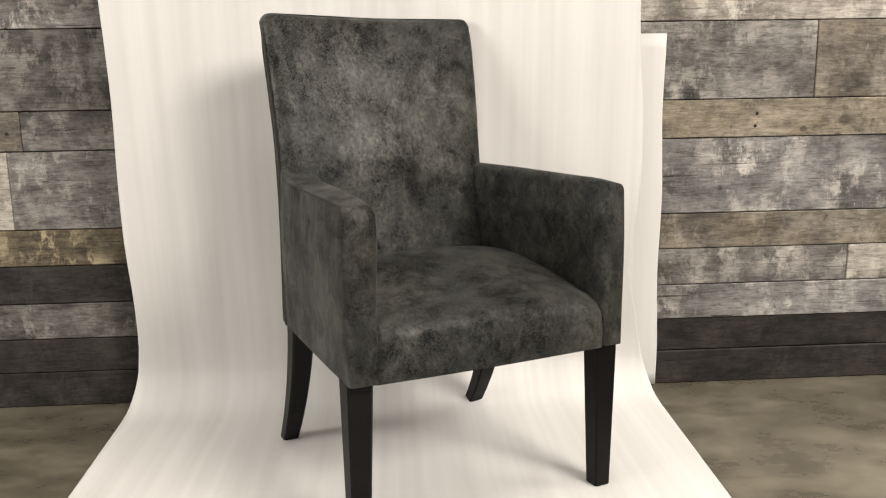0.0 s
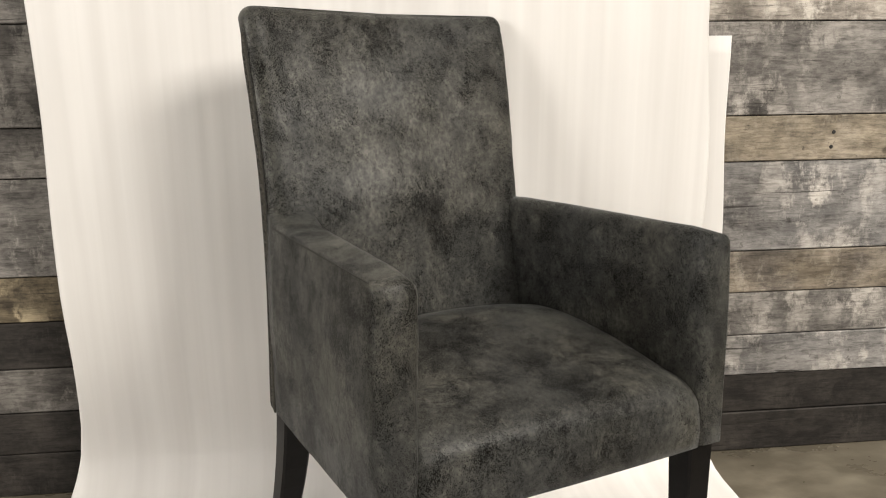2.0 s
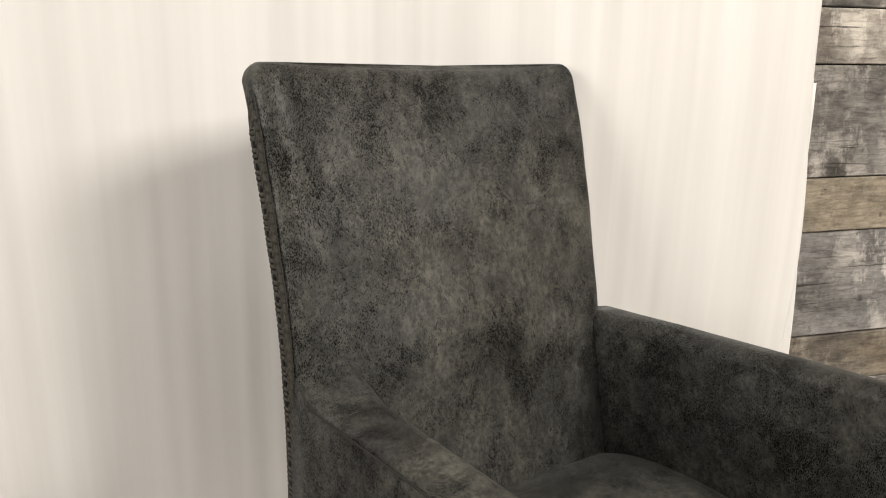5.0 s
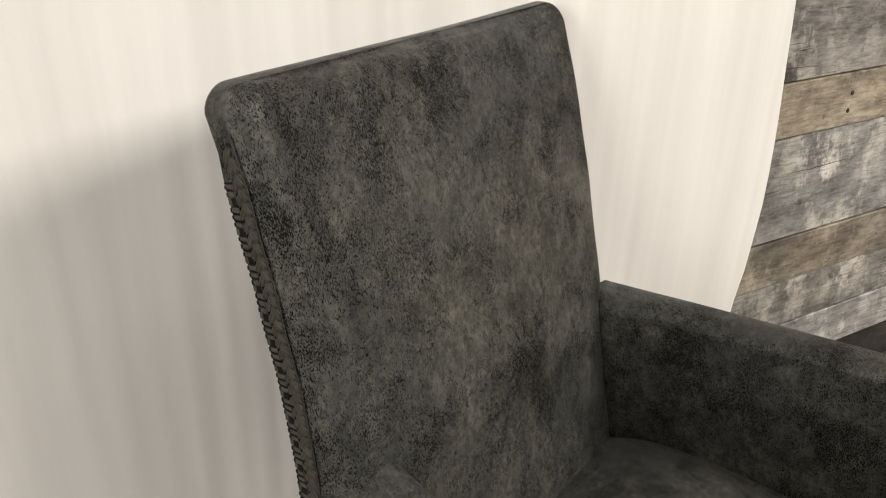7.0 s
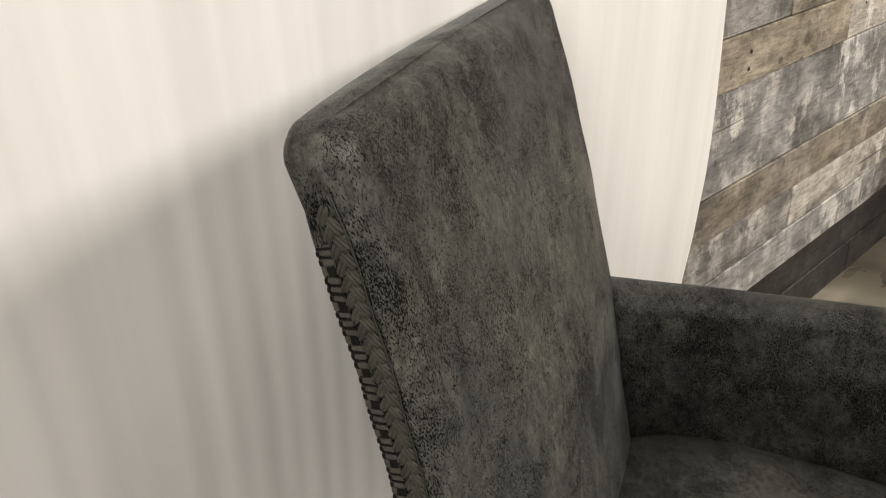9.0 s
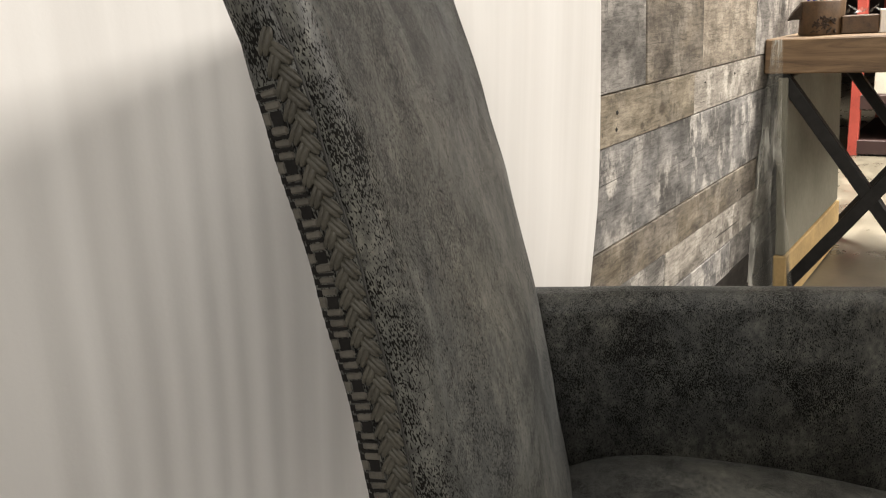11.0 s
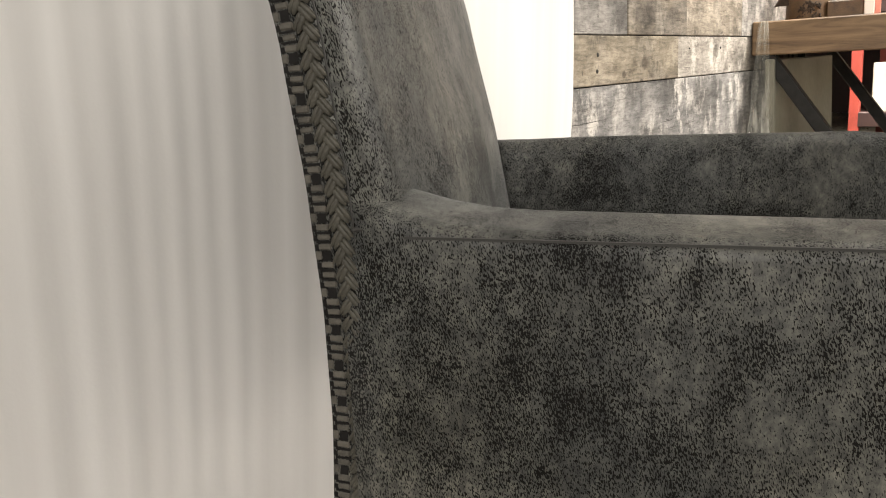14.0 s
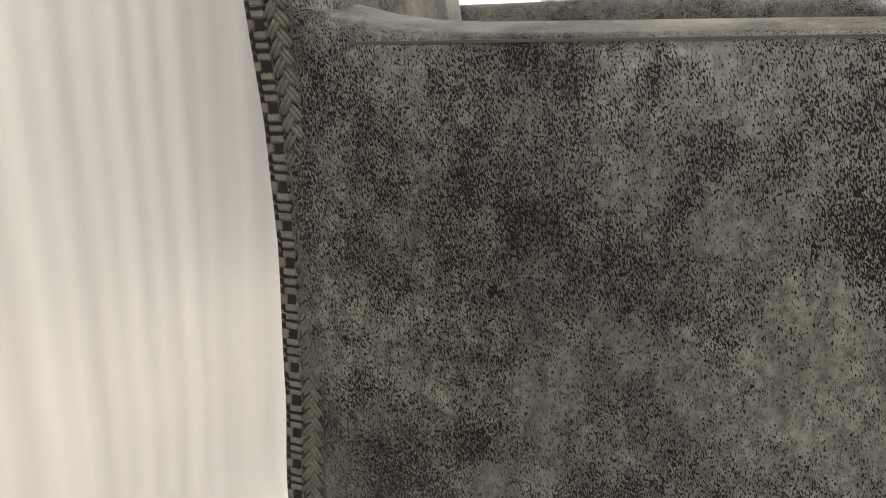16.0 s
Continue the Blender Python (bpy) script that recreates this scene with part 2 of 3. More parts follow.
def film_mat(name):
    """Clear stretch film: mostly see-through, with glossy creases and pale streaks painted as highlights."""
    m, nt, b = node_mat(name)
    tp = nt.nodes.new("ShaderNodeBsdfTransparent")
    tp.inputs[0].default_value = (0.93, 0.93, 0.9, 1)
    b.inputs["Base Color"].default_value = (0.75, 0.73, 0.66, 1)
    b.inputs["Roughness"].default_value = 0.12
    n = tex_noise(nt, coords(nt, (16, 16, 5)), 1.0, 4.0, 0.55, 0.6)
    bump(nt, b, n, 1.0, 0.02)
    mx = nt.nodes.new("ShaderNodeMixShader")
    # more of the pale base along the creases, as painted highlights
    nt.links.new(ramp(nt, n, [(0.48, (0.12, 0.12, 0.12)), (0.68, (0.6, 0.6, 0.6))]), mx.inputs[0])
    nt.links.new(tp.outputs[0], mx.inputs[1])
    nt.links.new(b.outputs[0], mx.inputs[2])
    nt.links.new(mx.outputs[0], nt.nodes["Material Output"].inputs[0])
    return m


def concrete_mat(name):
    m, nt, b = node_mat(name)
    n1 = tex_noise(nt, coords(nt, (1, 1, 1)), 1.4, 6.0, 0.6, 0.2)
    n2 = tex_noise(nt, coords(nt, (1, 1.6, 1), (3, 5, 1)), 5.5, 5.0, 0.6, 0.1)
    both = math_node(nt, "ADD", math_node(nt, "MULTIPLY", n1, 0.5), math_node(nt, "MULTIPLY", n2, 0.5))
    c = ramp(nt, both, [(0.34, (0.042, 0.036, 0.026)), (0.5, (0.092, 0.08, 0.059)), (0.66, (0.18, 0.16, 0.121))])
    nt.links.new(c, b.inputs["Base Color"])
    nt.links.new(ramp(nt, n2, [(0.3, (0.22, 0.22, 0.22)), (0.7, (0.42, 0.42, 0.42))]), b.inputs["Roughness"])
    bump(nt, b, tex_noise(nt, coords(nt, (1, 1, 1)), 60.0, 4.0), 0.12, 0.002)
    return m


LEATHER = leather_mat("distressed_leather", (0.019, 0.0179, 0.0148), (0.0415, 0.0408, 0.0345), (0.073, 0.071, 0.0605), (0.027, 0.0305, 0.0330))
BRAID = simple_mat("braided_leather", (0.042, 0.039, 0.031), 0.5, 0, 0.35, 60, 0.3, 0.22)
WRAP = simple_mat("lacing_leather", (0.058, 0.053, 0.044), 0.6, 0, 0.35, 80, 0.2, 0.25)
TAPE = simple_mat("black_tape", (0.007, 0.0065, 0.006), 0.7, 0, 0.3, 60, 0.2, 0.1)
BLACK_WOOD = simple_mat("black_stained_wood", (0.005, 0.0042, 0.004), 0.42, 0, 0.35, 14, 0.12, 0.13)
# seams and nail holes, and the shade laid into the tuck crease
SEAM_AND_SHADE = simple_mat("dark_thread_and_shade", (0.015, 0.014, 0.012), 0.7, 0, 0.2, 90, 0)
FOAM = foam_mat("white_foam_sheet", 0.09)
FOAM_BACK = foam_mat("white_foam_offcut", 0.02)
CONCRETE = concrete_mat("polished_concrete")
PLASTER = simple_mat("grey_room_paint", (0.42, 0.4, 0.37), 0.8, 0, 0.1, 3, 0.05)
CEIL = simple_mat("white_ceiling_paint", (0.7, 0.68, 0.64), 0.8, 0, 0.06, 3, 0.05)
WALLCORE = simple_mat("wall_stud_board", (0.03, 0.027, 0.024), 0.8, 0, 0.2, 5, 0.1)
DARKROOM = simple_mat("dark_maroon_panel", (0.03, 0.014, 0.012), 0.6, 0, 0.25, 3, 0.1)
IRON = simple_mat("black_iron", (0.02, 0.019, 0.018), 0.5, 0.2, 0.3, 30, 0.15, 0.25)
RED = simple_mat("red_steel_paint", (0.3, 0.05, 0.035), 0.5, 0, 0.15, 10, 0.05)
CREAM = simple_mat("cream_carton", (0.5, 0.47, 0.4), 0.7, 0, 0.12, 10, 0.05)
CARD = simple_mat("tan_cardboard", (0.42, 0.29, 0.13), 0.75, 0, 0.2, 10, 0.1)
SLATE = simple_mat("grey_green_panel", (0.17, 0.162, 0.128), 0.5, 0, 0.25, 5, 0.1)
LOG = simple_mat("log_wood", (0.075, 0.043, 0.02), 0.55, 0, 0.4, 26, 0.4)
BARK = simple_mat("dark_bark", (0.035, 0.022, 0.013), 0.85, 0, 0.45, 45, 0.8)
BLUE = simple_mat("blue_plastic", (0.02, 0.03, 0.2), 0.35, 0, 0.1, 10, 0)
TEAL = simple_mat("teal_plastic", (0.06, 0.14, 0.2), 0.35, 0, 0.1, 10, 0)
REDP = simple_mat("red_plastic", (0.5, 0.015, 0.02), 0.3, 0, 0.1, 10, 0)
BLACKP = simple_mat("black_plastic", (0.012, 0.012, 0.013), 0.35, 0, 0.1, 10, 0)
WHITEP = simple_mat("white_paper", (0.75, 0.72, 0.68), 0.7, 0, 0.05, 10, 0)
PINK = simple_mat("salmon_paper", (0.6, 0.22, 0.17), 0.7, 0, 0.1, 10, 0)
TABLE = table_wood_mat("brown_table_wood")
FILM = film_mat("clear_plastic_film")

P_TAN = plank_mat("plank_tan", (0.15, 0.127, 0.1), (0.34, 0.293, 0.235), 0.45, 0.2, (0.5, 0.45, 0.38))
P_GREY = plank_mat("plank_grey", (0.085, 0.079, 0.073), (0.22, 0.206, 0.19), 0.6, 0.25, (0.52, 0.485, 0.44))
P_WASH = plank_mat("plank_whitewashed", (0.11, 0.106, 0.103), (0.25, 0.239, 0.228), 0.68, 0.4, (0.56, 0.525, 0.48))
P_BROWN = plank_mat("plank_brown", (0.065, 0.056, 0.047), (0.2, 0.174, 0.144), 0.4, 0.15, (0.42, 0.38, 0.32), tan=0.3)
P_LIGHT = plank_mat("plank_pale", (0.19, 0.17, 0.148), (0.4, 0.365, 0.32), 0.6, 0.2, (0.62, 0.58, 0.52))
P_DARK = plank_mat("plank_dark", (0.014, 0.012, 0.0105), (0.036, 0.0315, 0.0275), 0.15, 0.15, (0.13, 0.115, 0.1))
P_DGREY = plank_mat("plank_dark_grey", (0.05, 0.046, 0.042), (0.15, 0.139, 0.127), 0.45, 0.2, (0.32, 0.3, 0.27))
P_WORN = plank_mat("plank_worn_yellow", (0.045, 0.036, 0.025), (0.16, 0.13, 0.085), 0.8, 0.2, (0.42, 0.35, 0.23))
P_KNOT = plank_mat("plank_tan_knotty", (0.14, 0.117, 0.086), (0.29, 0.249, 0.19), 0.3, 0.1, (0.48, 0.43, 0.36),
                   knots=((1.419, 0.759, 0.022), (1.40, 0.715, 0.012), (1.30, 0.735, 0.012)))


# ---- helpers for parts ----
def link_mesh(name, bm, material, parent=None, label="", smooth=False):
    me = bpy.data.meshes.new(name)
    bmesh.ops.recalc_face_normals(bm, faces=bm.faces)
    bm.to_mesh(me)
    bm.free()
    me.materials.append(material)
    if smooth:
        me.polygons.foreach_set("use_smooth", [True] * len(me.polygons))
    ob = new(name, me)
    if parent is not None:
        ob.parent = parent
    if label:
        ob["label"] = label
    return ob


def part(name, bm, material, parent, label="", smooth=False):
    return link_mesh(name, bm, material, parent, label, smooth)


def box(bm, x0, x1, y0, y1, z0, z1, bev=0.0, m=None, segs=1):
    r = bmesh.ops.create_cube(bm, size=1.0, matrix=Matrix.Translation(((x0 + x1) / 2, (y0 + y1) / 2, (z0 + z1) / 2)) @ Matrix.Diagonal((x1 - x0, y1 - y0, z1 - z0, 1)))
    vs = r["verts"]
    if bev:
        es = list({e for v in vs for e in v.link_edges})
        rb = bmesh.ops.bevel(bm, geom=es, offset=bev, segments=segs, affect="EDGES", profile=0.5)
        vs = list({v for f in rb["faces"] for v in f.verts} | {v for v in vs if v.is_valid})
    if m is not None:
        bmesh.ops.transform(bm, matrix=m, verts=vs)
    return vs


def bar(bm, a, b, w, h, bev=0.003):
    """A square bar from a to b."""
    a, b = Vector(a), Vector(b)
    q = (b - a).to_track_quat("Z", "X")
    m = Matrix.Translation((a + b) / 2) @ q.to_matrix().to_4x4()
    box(bm, -w / 2, w / 2, -h / 2, h / 2, -(b - a).length / 2, (b - a).length / 2, bev, m)


def loft(bm, rings, cap=True):
    """Skin closed rings of equal length, end caps as fans."""
    rows = [[bm.verts.new(p) for p in r] for r in rings]
    n = len(rows[0])
    for r0, r1 in zip(rows, rows[1:]):
        for i in range(n):
            bm.faces.new((r0[i], r0[(i + 1) % n], r1[(i + 1) % n], r1[i]))
    if cap:
        for r in (rows[0], rows[-1]):
            c = bm.verts.new(sum((v.co for v in r), Vector()) / n)
            for i in range(n):
                bm.faces.new((r[i], r[(i + 1) % n], c))
    return rows


def tube(bm, path, r, n=6):
    """A round cord along a path."""
    rings = []
    pts = [Vector(p) for p in path]
    for i, p in enumerate(pts):
        d = (pts[min(i + 1, len(pts) - 1)] - pts[max(i - 1, 0)]).normalized()
        q = d.to_track_quat("Z", "X")
        rings.append([p + q @ Vector((r * math.cos(a), r * math.sin(a), 0)) for a in [2 * math.pi * k / n for k in range(n)]])
    loft(bm, rings)


def curve_at(points, z):
    """Smooth interpolation of (z, value) pairs."""
    if z <= points[0][0]:
        return points[0][1]
    for (z0, v0), (z1, v1) in zip(points, points[1:]):
        if z <= z1:
            k = (z - z0) / (z1 - z0)
            k = k * k * (3 - 2 * k) * 0.4 + k * 0.6
            return v0 + (v1 - v0) * k
    return points[-1][1]


def thing(name, label, category, m=None, group="", kind=""):
    ob = new(name)
    ob.empty_display_size = 0.1
    if m is not None:
        ob.matrix_basis = m
    return tagged(ob, label, category, group, kind)


# ---- the room ----
WALL_Y = 2.772
bm = bmesh.new()
box(bm, -6.5, 11.0, -6.5, 8.0, -0.12, 0.0)
tagged(link_mesh("floor", bm, CONCRETE), "brown polished concrete warehouse floor with cloudy stains", "floor", kind="structure")
# ceiling and the three grey walls stay out of view, added for bounce light
bm = bmesh.new()
box(bm, -6.5, 11.0, -6.5, 8.0, 4.6, 4.7)
tagged(link_mesh("ceiling", bm, CEIL), "plain pale unseen ceiling, added to close the room and bounce light", "ceiling", kind="structure")
for nm, dims in (("wall_west", (-6.6, -6.5, -6.5, 8.0)), ("wall_south", (-6.5, 11.0, -6.6, -6.5)), ("wall_far_north", (-6.5, 11.0, 8.0, 8.1))):
    bm = bmesh.new()
    box(bm, dims[0], dims[1], dims[2], dims[3], 0, 4.6)
    tagged(link_mesh(nm, bm, PLASTER), "plain grey unseen wall, added to close the room and bounce light", "wall", kind="structure")
bm = bmesh.new()
box(bm, 11.0, 11.1, -6.5, 8.0, 0, 4.6)
tagged(link_mesh("wall_east", bm, DARKROOM), "dark maroon far wall of the warehouse", "wall", kind="structure")

WALL_X0, WALL_X1 = -3.2, 3.06
bm = bmesh.new()
box(bm, WALL_X0, WALL_X1, WALL_Y + 0.012, WALL_Y + 0.13, 0, 4.6)
plank_wall = tagged(link_mesh("wall_north", bm, WALLCORE), "wall clad in weathered reclaimed barn wood planks", "wall", kind="structure")

ROWS_Z = [0.0, 0.100, 0.196, 0.297, 0.403, 0.504, 0.716, 0.822, 1.033, 1.135, 1.345, 1.45, 1.66, 1.765, 1.98, 2.085, 2.3]
# joints along each row, with the boards between them
CLAD = [
    ([-2.1, 0.1, 1.9], [P_DARK, P_DARK, P_DARK, P_DARK]),
    ([-1.6, 0.5, 2.4], [P_DARK, P_DARK, P_DARK, P_DARK]),
    ([-2.4, 0.2, 2.0], [P_DGREY, P_DGREY, P_WASH, P_GREY]),
    ([-1.9, 0.3, 1.455, 2.5], [P_DARK, P_DARK, P_GREY, P_LIGHT, P_GREY]),
    ([-2.2, 0.0, 2.25], [P_WORN, P_WORN, P_BROWN, P_DGREY]),
    ([-0.882, 0.15, 2.32], [P_LIGHT, P_GREY, P_WASH, P_WASH]),
    ([-0.839, 0.35, 1.642, 2.35], [P_BROWN, P_DGREY, P_KNOT, P_LIGHT, P_GREY]),
    ([-1.7, 0.2, 1.325, 1.70, 2.189], [P_DGREY, P_DGREY, P_GREY, P_BROWN, P_TAN, P_GREY]),
    ([-1.5, 0.4, 2.439], [P_LIGHT, P_GREY, P_LIGHT, P_LIGHT]),
    ([-1.0, 0.9, 2.1], [P_GREY, P_WASH, P_GREY, P_BROWN]),
    ([-1.8, 0.5, 1.9], [P_TAN, P_GREY, P_DGREY, P_WASH]),
    ([-0.6, 1.2], [P_WASH, P_GREY, P_TAN]),
    ([-1.4, 0.6, 2.2], [P_DGREY, P_BROWN, P_GREY, P_LIGHT]),
    ([-0.9, 1.0], [P_GREY, P_WASH, P_BROWN]),
    ([-1.7, 0.3, 1.8], [P_TAN, P_GREY, P_DGREY, P_GREY]),
    ([-0.4, 1.4], [P_GREY, P_BROWN, P_WASH]),
]
rng = random.Random(5)
for (z0, z1), (joints, mats) in zip(zip(ROWS_Z, ROWS_Z[1:]), CLAD):
    xs = [WALL_X0] + joints + [WALL_X1]
    for x0, x1, mt in zip(xs, xs[1:], mats):
        bm = bmesh.new()
        proud = rng.uniform(0.0, 0.004)
        box(bm, x0 + 0.0008, x1 - 0.0008, WALL_Y - proud, WALL_Y + 0.0115, z0 + 0.0012, z1 - 0.0012, 0.0018)
        part("plank", bm, mt, plank_wall)
for hx, hz, hr in ((1.164, 0.781, 0.005), (1.16, 0.747, 0.005), (1.98, 0.79, 0.004), (-0.875, 0.765, 0.004), (1.72, 0.79, 0.003), (2.05, 0.44, 0.004)):
    bm = bmesh.new()
    bmesh.ops.create_cone(bm, cap_ends=True, segments=10, radius1=hr, radius2=hr * 0.6, depth=0.002, matrix=Matrix.Translation((hx, WALL_Y - 0.0045, hz)) @ Matrix.Rotation(radians(90), 4, "X"))
    part("nail_hole", bm, SEAM_AND_SHADE, plank_wall, "small dark nail hole")

# ---- foam sheets ----
SHEET = [(0.05, 2.735), (0.15, 2.718), (0.3, 2.692), (0.5, 2.668), (0.75, 2.648), (1.0, 2.634), (1.4, 2.625), (2.4, 2.625)]


def rib(x):
    full = 0.0006 if x < 0.1 else 0.0004
    return full * (0.7 + 0.3 * math.sin(x * 5.3)) * math.sin(x * 158 + 2.6 * math.sin(x * 9.7 + 0.4) + 1.3 * math.sin(x * 23)) + 0.0003 * math.sin(x * 83 + 2 * math.sin(x * 4.3 + 1)) + 0.0015 * math.sin(x * 19.0)


def sweep_profile():
    """(y, z, normal y, normal z) down the hanging part, round the bend and over the floor."""
    pts = [(curve_at(SHEET, z), z, -1.0, 0.0) for z in [2.4 - 0.06 * i for i in range(38)]]
    r = 0.12
    y0 = curve_at(SHEET, 0.12)
    for i in range(1, 13):
        a = radians(90 * i / 12)
        pts.append((y0 - r + r * math.cos(a), 0.005 + r - r * math.sin(a), -math.cos(a), math.sin(a)))
    y, yend = y0 - r, 1.2
    for i in range(1, 31):
        pts.append((y + (yend - y) * i / 30, 0.005, 0.0, 1.0))
    return pts


def hang_sheet(name, left, right, prof, back, mat, label):
    bm = bmesh.new()
    n = 260
    rows = []
    for y, z, ny, nz in prof:
        row = []
        for i in range(n + 1):
            k = i / n
            x = left(y, z) * (1 - k) + right(y, z) * k
            d = rib(x) + 0.004 * noise.noise((x * 2.0, y * 1.5, z * 2.0))
            if z < 0.01:
                d = max(0.0, d * 0.6 + 0.0015)
            row.append(bm.verts.new((x, y + back + ny * d, z + nz * d)))
        rows.append(row)
    for r0, r1 in zip(rows, rows[1:]):
        for i in range(n):
            bm.faces.new((r0[i], r0[i + 1], r1[i + 1], r1[i]))
    ob = link_mesh(name, bm, mat, smooth=True)
    so = ob.modifiers.new("thickness", "SOLIDIFY")
    so.thickness, so.offset = 0.003, 0
    return tagged(ob, label, "backdrop sheet")


def left_edge(y, z):
    flare = max(0.0, (2.62 - y)) * 0.05
    return -0.558 - 0.035 * max(0.0, 1 - z / 0.35) ** 2 + flare + 0.004 * math.sin(z * 9)


RIGHT_EDGE = [(0.0, 0.862), (0.2, 0.822), (0.35, 0.788), (0.47, 0.788), (0.55, 0.802), (0.65, 0.807), (0.8, 0.803), (0.9, 0.793), (1.0, 0.786), (1.4, 0.784)]


def right_edge(y, z):
    hang = curve_at(RIGHT_EDGE, z)
    return hang - max(0.0, (2.62 - y)) * 0.045


hang_sheet("foam_backdrop_sheet", left_edge, right_edge, sweep_profile(), 0.0, FOAM,
           "white ribbed foam sheet hung and swept under the chair")
prof2 = [(2.752, z, -1.0, 0.0) for z in [1.0 - 0.04 * i for i in range(25)]] + [(2.752, 0.006, -1.0, 0.0)]
hang_sheet("foam_offcut_sheet", lambda y, z: 0.37, lambda y, z: 0.892 + 0.003 * math.sin(z * 14), prof2, 0.0, FOAM_BACK,
           "white foam offcut hanging behind the backdrop sheet")

# ---- the armchair ----
chair = thing("dining_armchair", "charcoal distressed leather armchair with black tapered wooden legs", "armchair", pose(0.2465, 2.2336, 0.0, 0, 0, 22.3))
FLOOR_UP = 0.008
FRONT, ARM_TOP = -0.216, 0.668
REAR_Y = [(0.33, 0.264), (0.372, 0.262), (0.45, 0.255), (0.55, 0.249), (0.62, 0.249), (0.69, 0.253), (0.78, 0.262), (0.86, 0.275), (0.94, 0.291), (1.03, 0.315)]
FACE_Y = [(0.33, 0.15), (0.45, 0.168), (0.58, 0.188), (0.69, 0.203), (0.82, 0.222), (0.9, 0.238), (1.03, 0.268)]


def half_width(y):
    return 0.296 - 0.012 * (y - FRONT) / 0.46


RIGHT, SKEW = 0.79, 0.036


def side_x(z):
    return 0.284 + 0.009 * max(0.0, (z - 0.75) / 0.28)


def warp(x, y, z):
    """The front edge runs a little askew."""
    k = min(1.0, max(0.0, (0.2 - y) / 0.416))
    return (x, y + (-0.02 * x - 0.018) * k, z)


def lean(x, z):
    """The upper back bows rearwards in its middle, and its far corner is drawn back."""
    k = min(1.0, max(0.0, (z - 0.68) / 0.33)) ** 0.9
    u = (x + 0.284) / 0.508
    return SKEW * (x + 0.284) + k * (0.0185 * u + 0.02 * max(0.0, 1 - (2 * u - 1) ** 2))


def wide(x, z):
    if x <= 0:
        return x
    return x * (RIGHT + 0.028 * min(1.0, max(0.0, (z - 0.68) / 0.33)))


def back_ring(z, inset, half):
    """Ring of the backrest at height z: soft front corners, sharper rear ones."""
    f, r = curve_at(FACE_Y, z), curve_at(REAR_Y, z)
    w = half - inset
    f, r = f + inset * 0.9, r - inset * 0.5
    rf, rr = min(0.036, (r - f) * 0.62), min(0.006, (r - f) * 0.2)
    near = min(0.052, rf * 1.45)
    pts = []
    n = 22
    for i in range(n + 1):
        k = -1 + 2 * i / n
        x = -(w - near) + (2 * w - near - rf) * i / n
        crown = 0.014 * (1 - k * k) + 0.003 * noise.noise((x * 7, z * 7, 1.0))
        pts.append((x, f - crown, z))
    for i in range(1, 8):
        a = radians(90 * i / 8)
        pts.append((w - rf + rf * math.sin(a), f + rf * (1 - math.cos(a)), z))
    for i in range(0, 4):
        a = radians(90 * i / 3)
        pts.append((w - rr + rr * math.cos(a), r - rr + rr * math.sin(a), z))
    for i in range(1, 12):
        k = 1 - 2 * i / 12
        pts.append((k * (w - rr), r + 0.004 * (1 - k * k), z))
    for i in range(0, 4):
        a = radians(90 + 90 * i / 3)
        pts.append((-(w - rr) + rr * math.cos(a), r - rr + rr * math.sin(a), z))
    for i in range(7, 0, -1):
        a = radians(90 * i / 8)
        pts.append((-(w - near) - near * math.sin(a), f + rf * (1 - math.cos(a)), z))
    return pts


bm = bmesh.new()
TOP = 1.031
rings = []
zs = [0.335 + 0.67 * i / 44 for i in range(45)]
for z in zs:
    rings.append(back_ring(z, 0.0, side_x(z)))
R = TOP - zs[-1]
for i in range(1, 9):
    a = radians(86 * i / 8)
    rings.append([(x, y, z) for x, y, z in back_ring(zs[-1] + R * math.sin(a), R * (1 - math.cos(a)) * 0.85, side_x(TOP))])
rings = [[(wide(x, z), y + lean(wide(x, z), z), z - 0.008 * max(0, (z - 0.9) / 0.13) * (1 - min(1, abs(x) / 0.26) ** 2)) for x, y, z in r] for r in rings]
loft(bm, rings)
backrest = part("backrest", bm, LEATHER, chair, smooth=True)

# seat: crowned cushion with a rounded front that runs down to the lower edge
bm = bmesh.new()
rings = []
nx = 26
for i in range(nx + 1):
    k = -1 + 2 * i / nx
    x = k * 0.2455
    side = abs(k) ** 3.0
    ring = []
    fy = FRONT - 0.006 * (1 - k * k)
    zb = 0.331
    ztop = 0.453 - 0.005 * side - 0.012 * abs(k) ** 14
    # up the front, round the edge, over the seat, down inside the back
    for j in range(6):
        u = j / 5
        ring.append((x, fy + 0.004 * math.sin(u * 3.14) * -1, zb + (ztop - 0.045 - zb) * u))
    for j in range(1, 9):
        a = radians(90 * j / 8)
        ring.append((x, fy + 0.062 * (1 - math.cos(a)), ztop - 0.045 + 0.045 * math.sin(a)))
    for j in range(1, 15):
        u = j / 14
        y = fy + 0.062 + (0.215 - fy - 0.062) * u
        crown = 0.05 * math.sin(min(1.0, u * 1.05 + 0.02) * 2.1) * (1 - 0.42 * side)
        ring.append((x, y, ztop + crown - 0.022 * max(0.0, (u - 0.62) / 0.38) ** 3 + 0.002 * noise.noise((x * 9, y * 9, 3.0))))
    ring.append((x, 0.215, zb))
    rings.append([warp(*p) for p in ring])
loft(bm, rings)
part("seat", bm, LEATHER, chair, smooth=True)


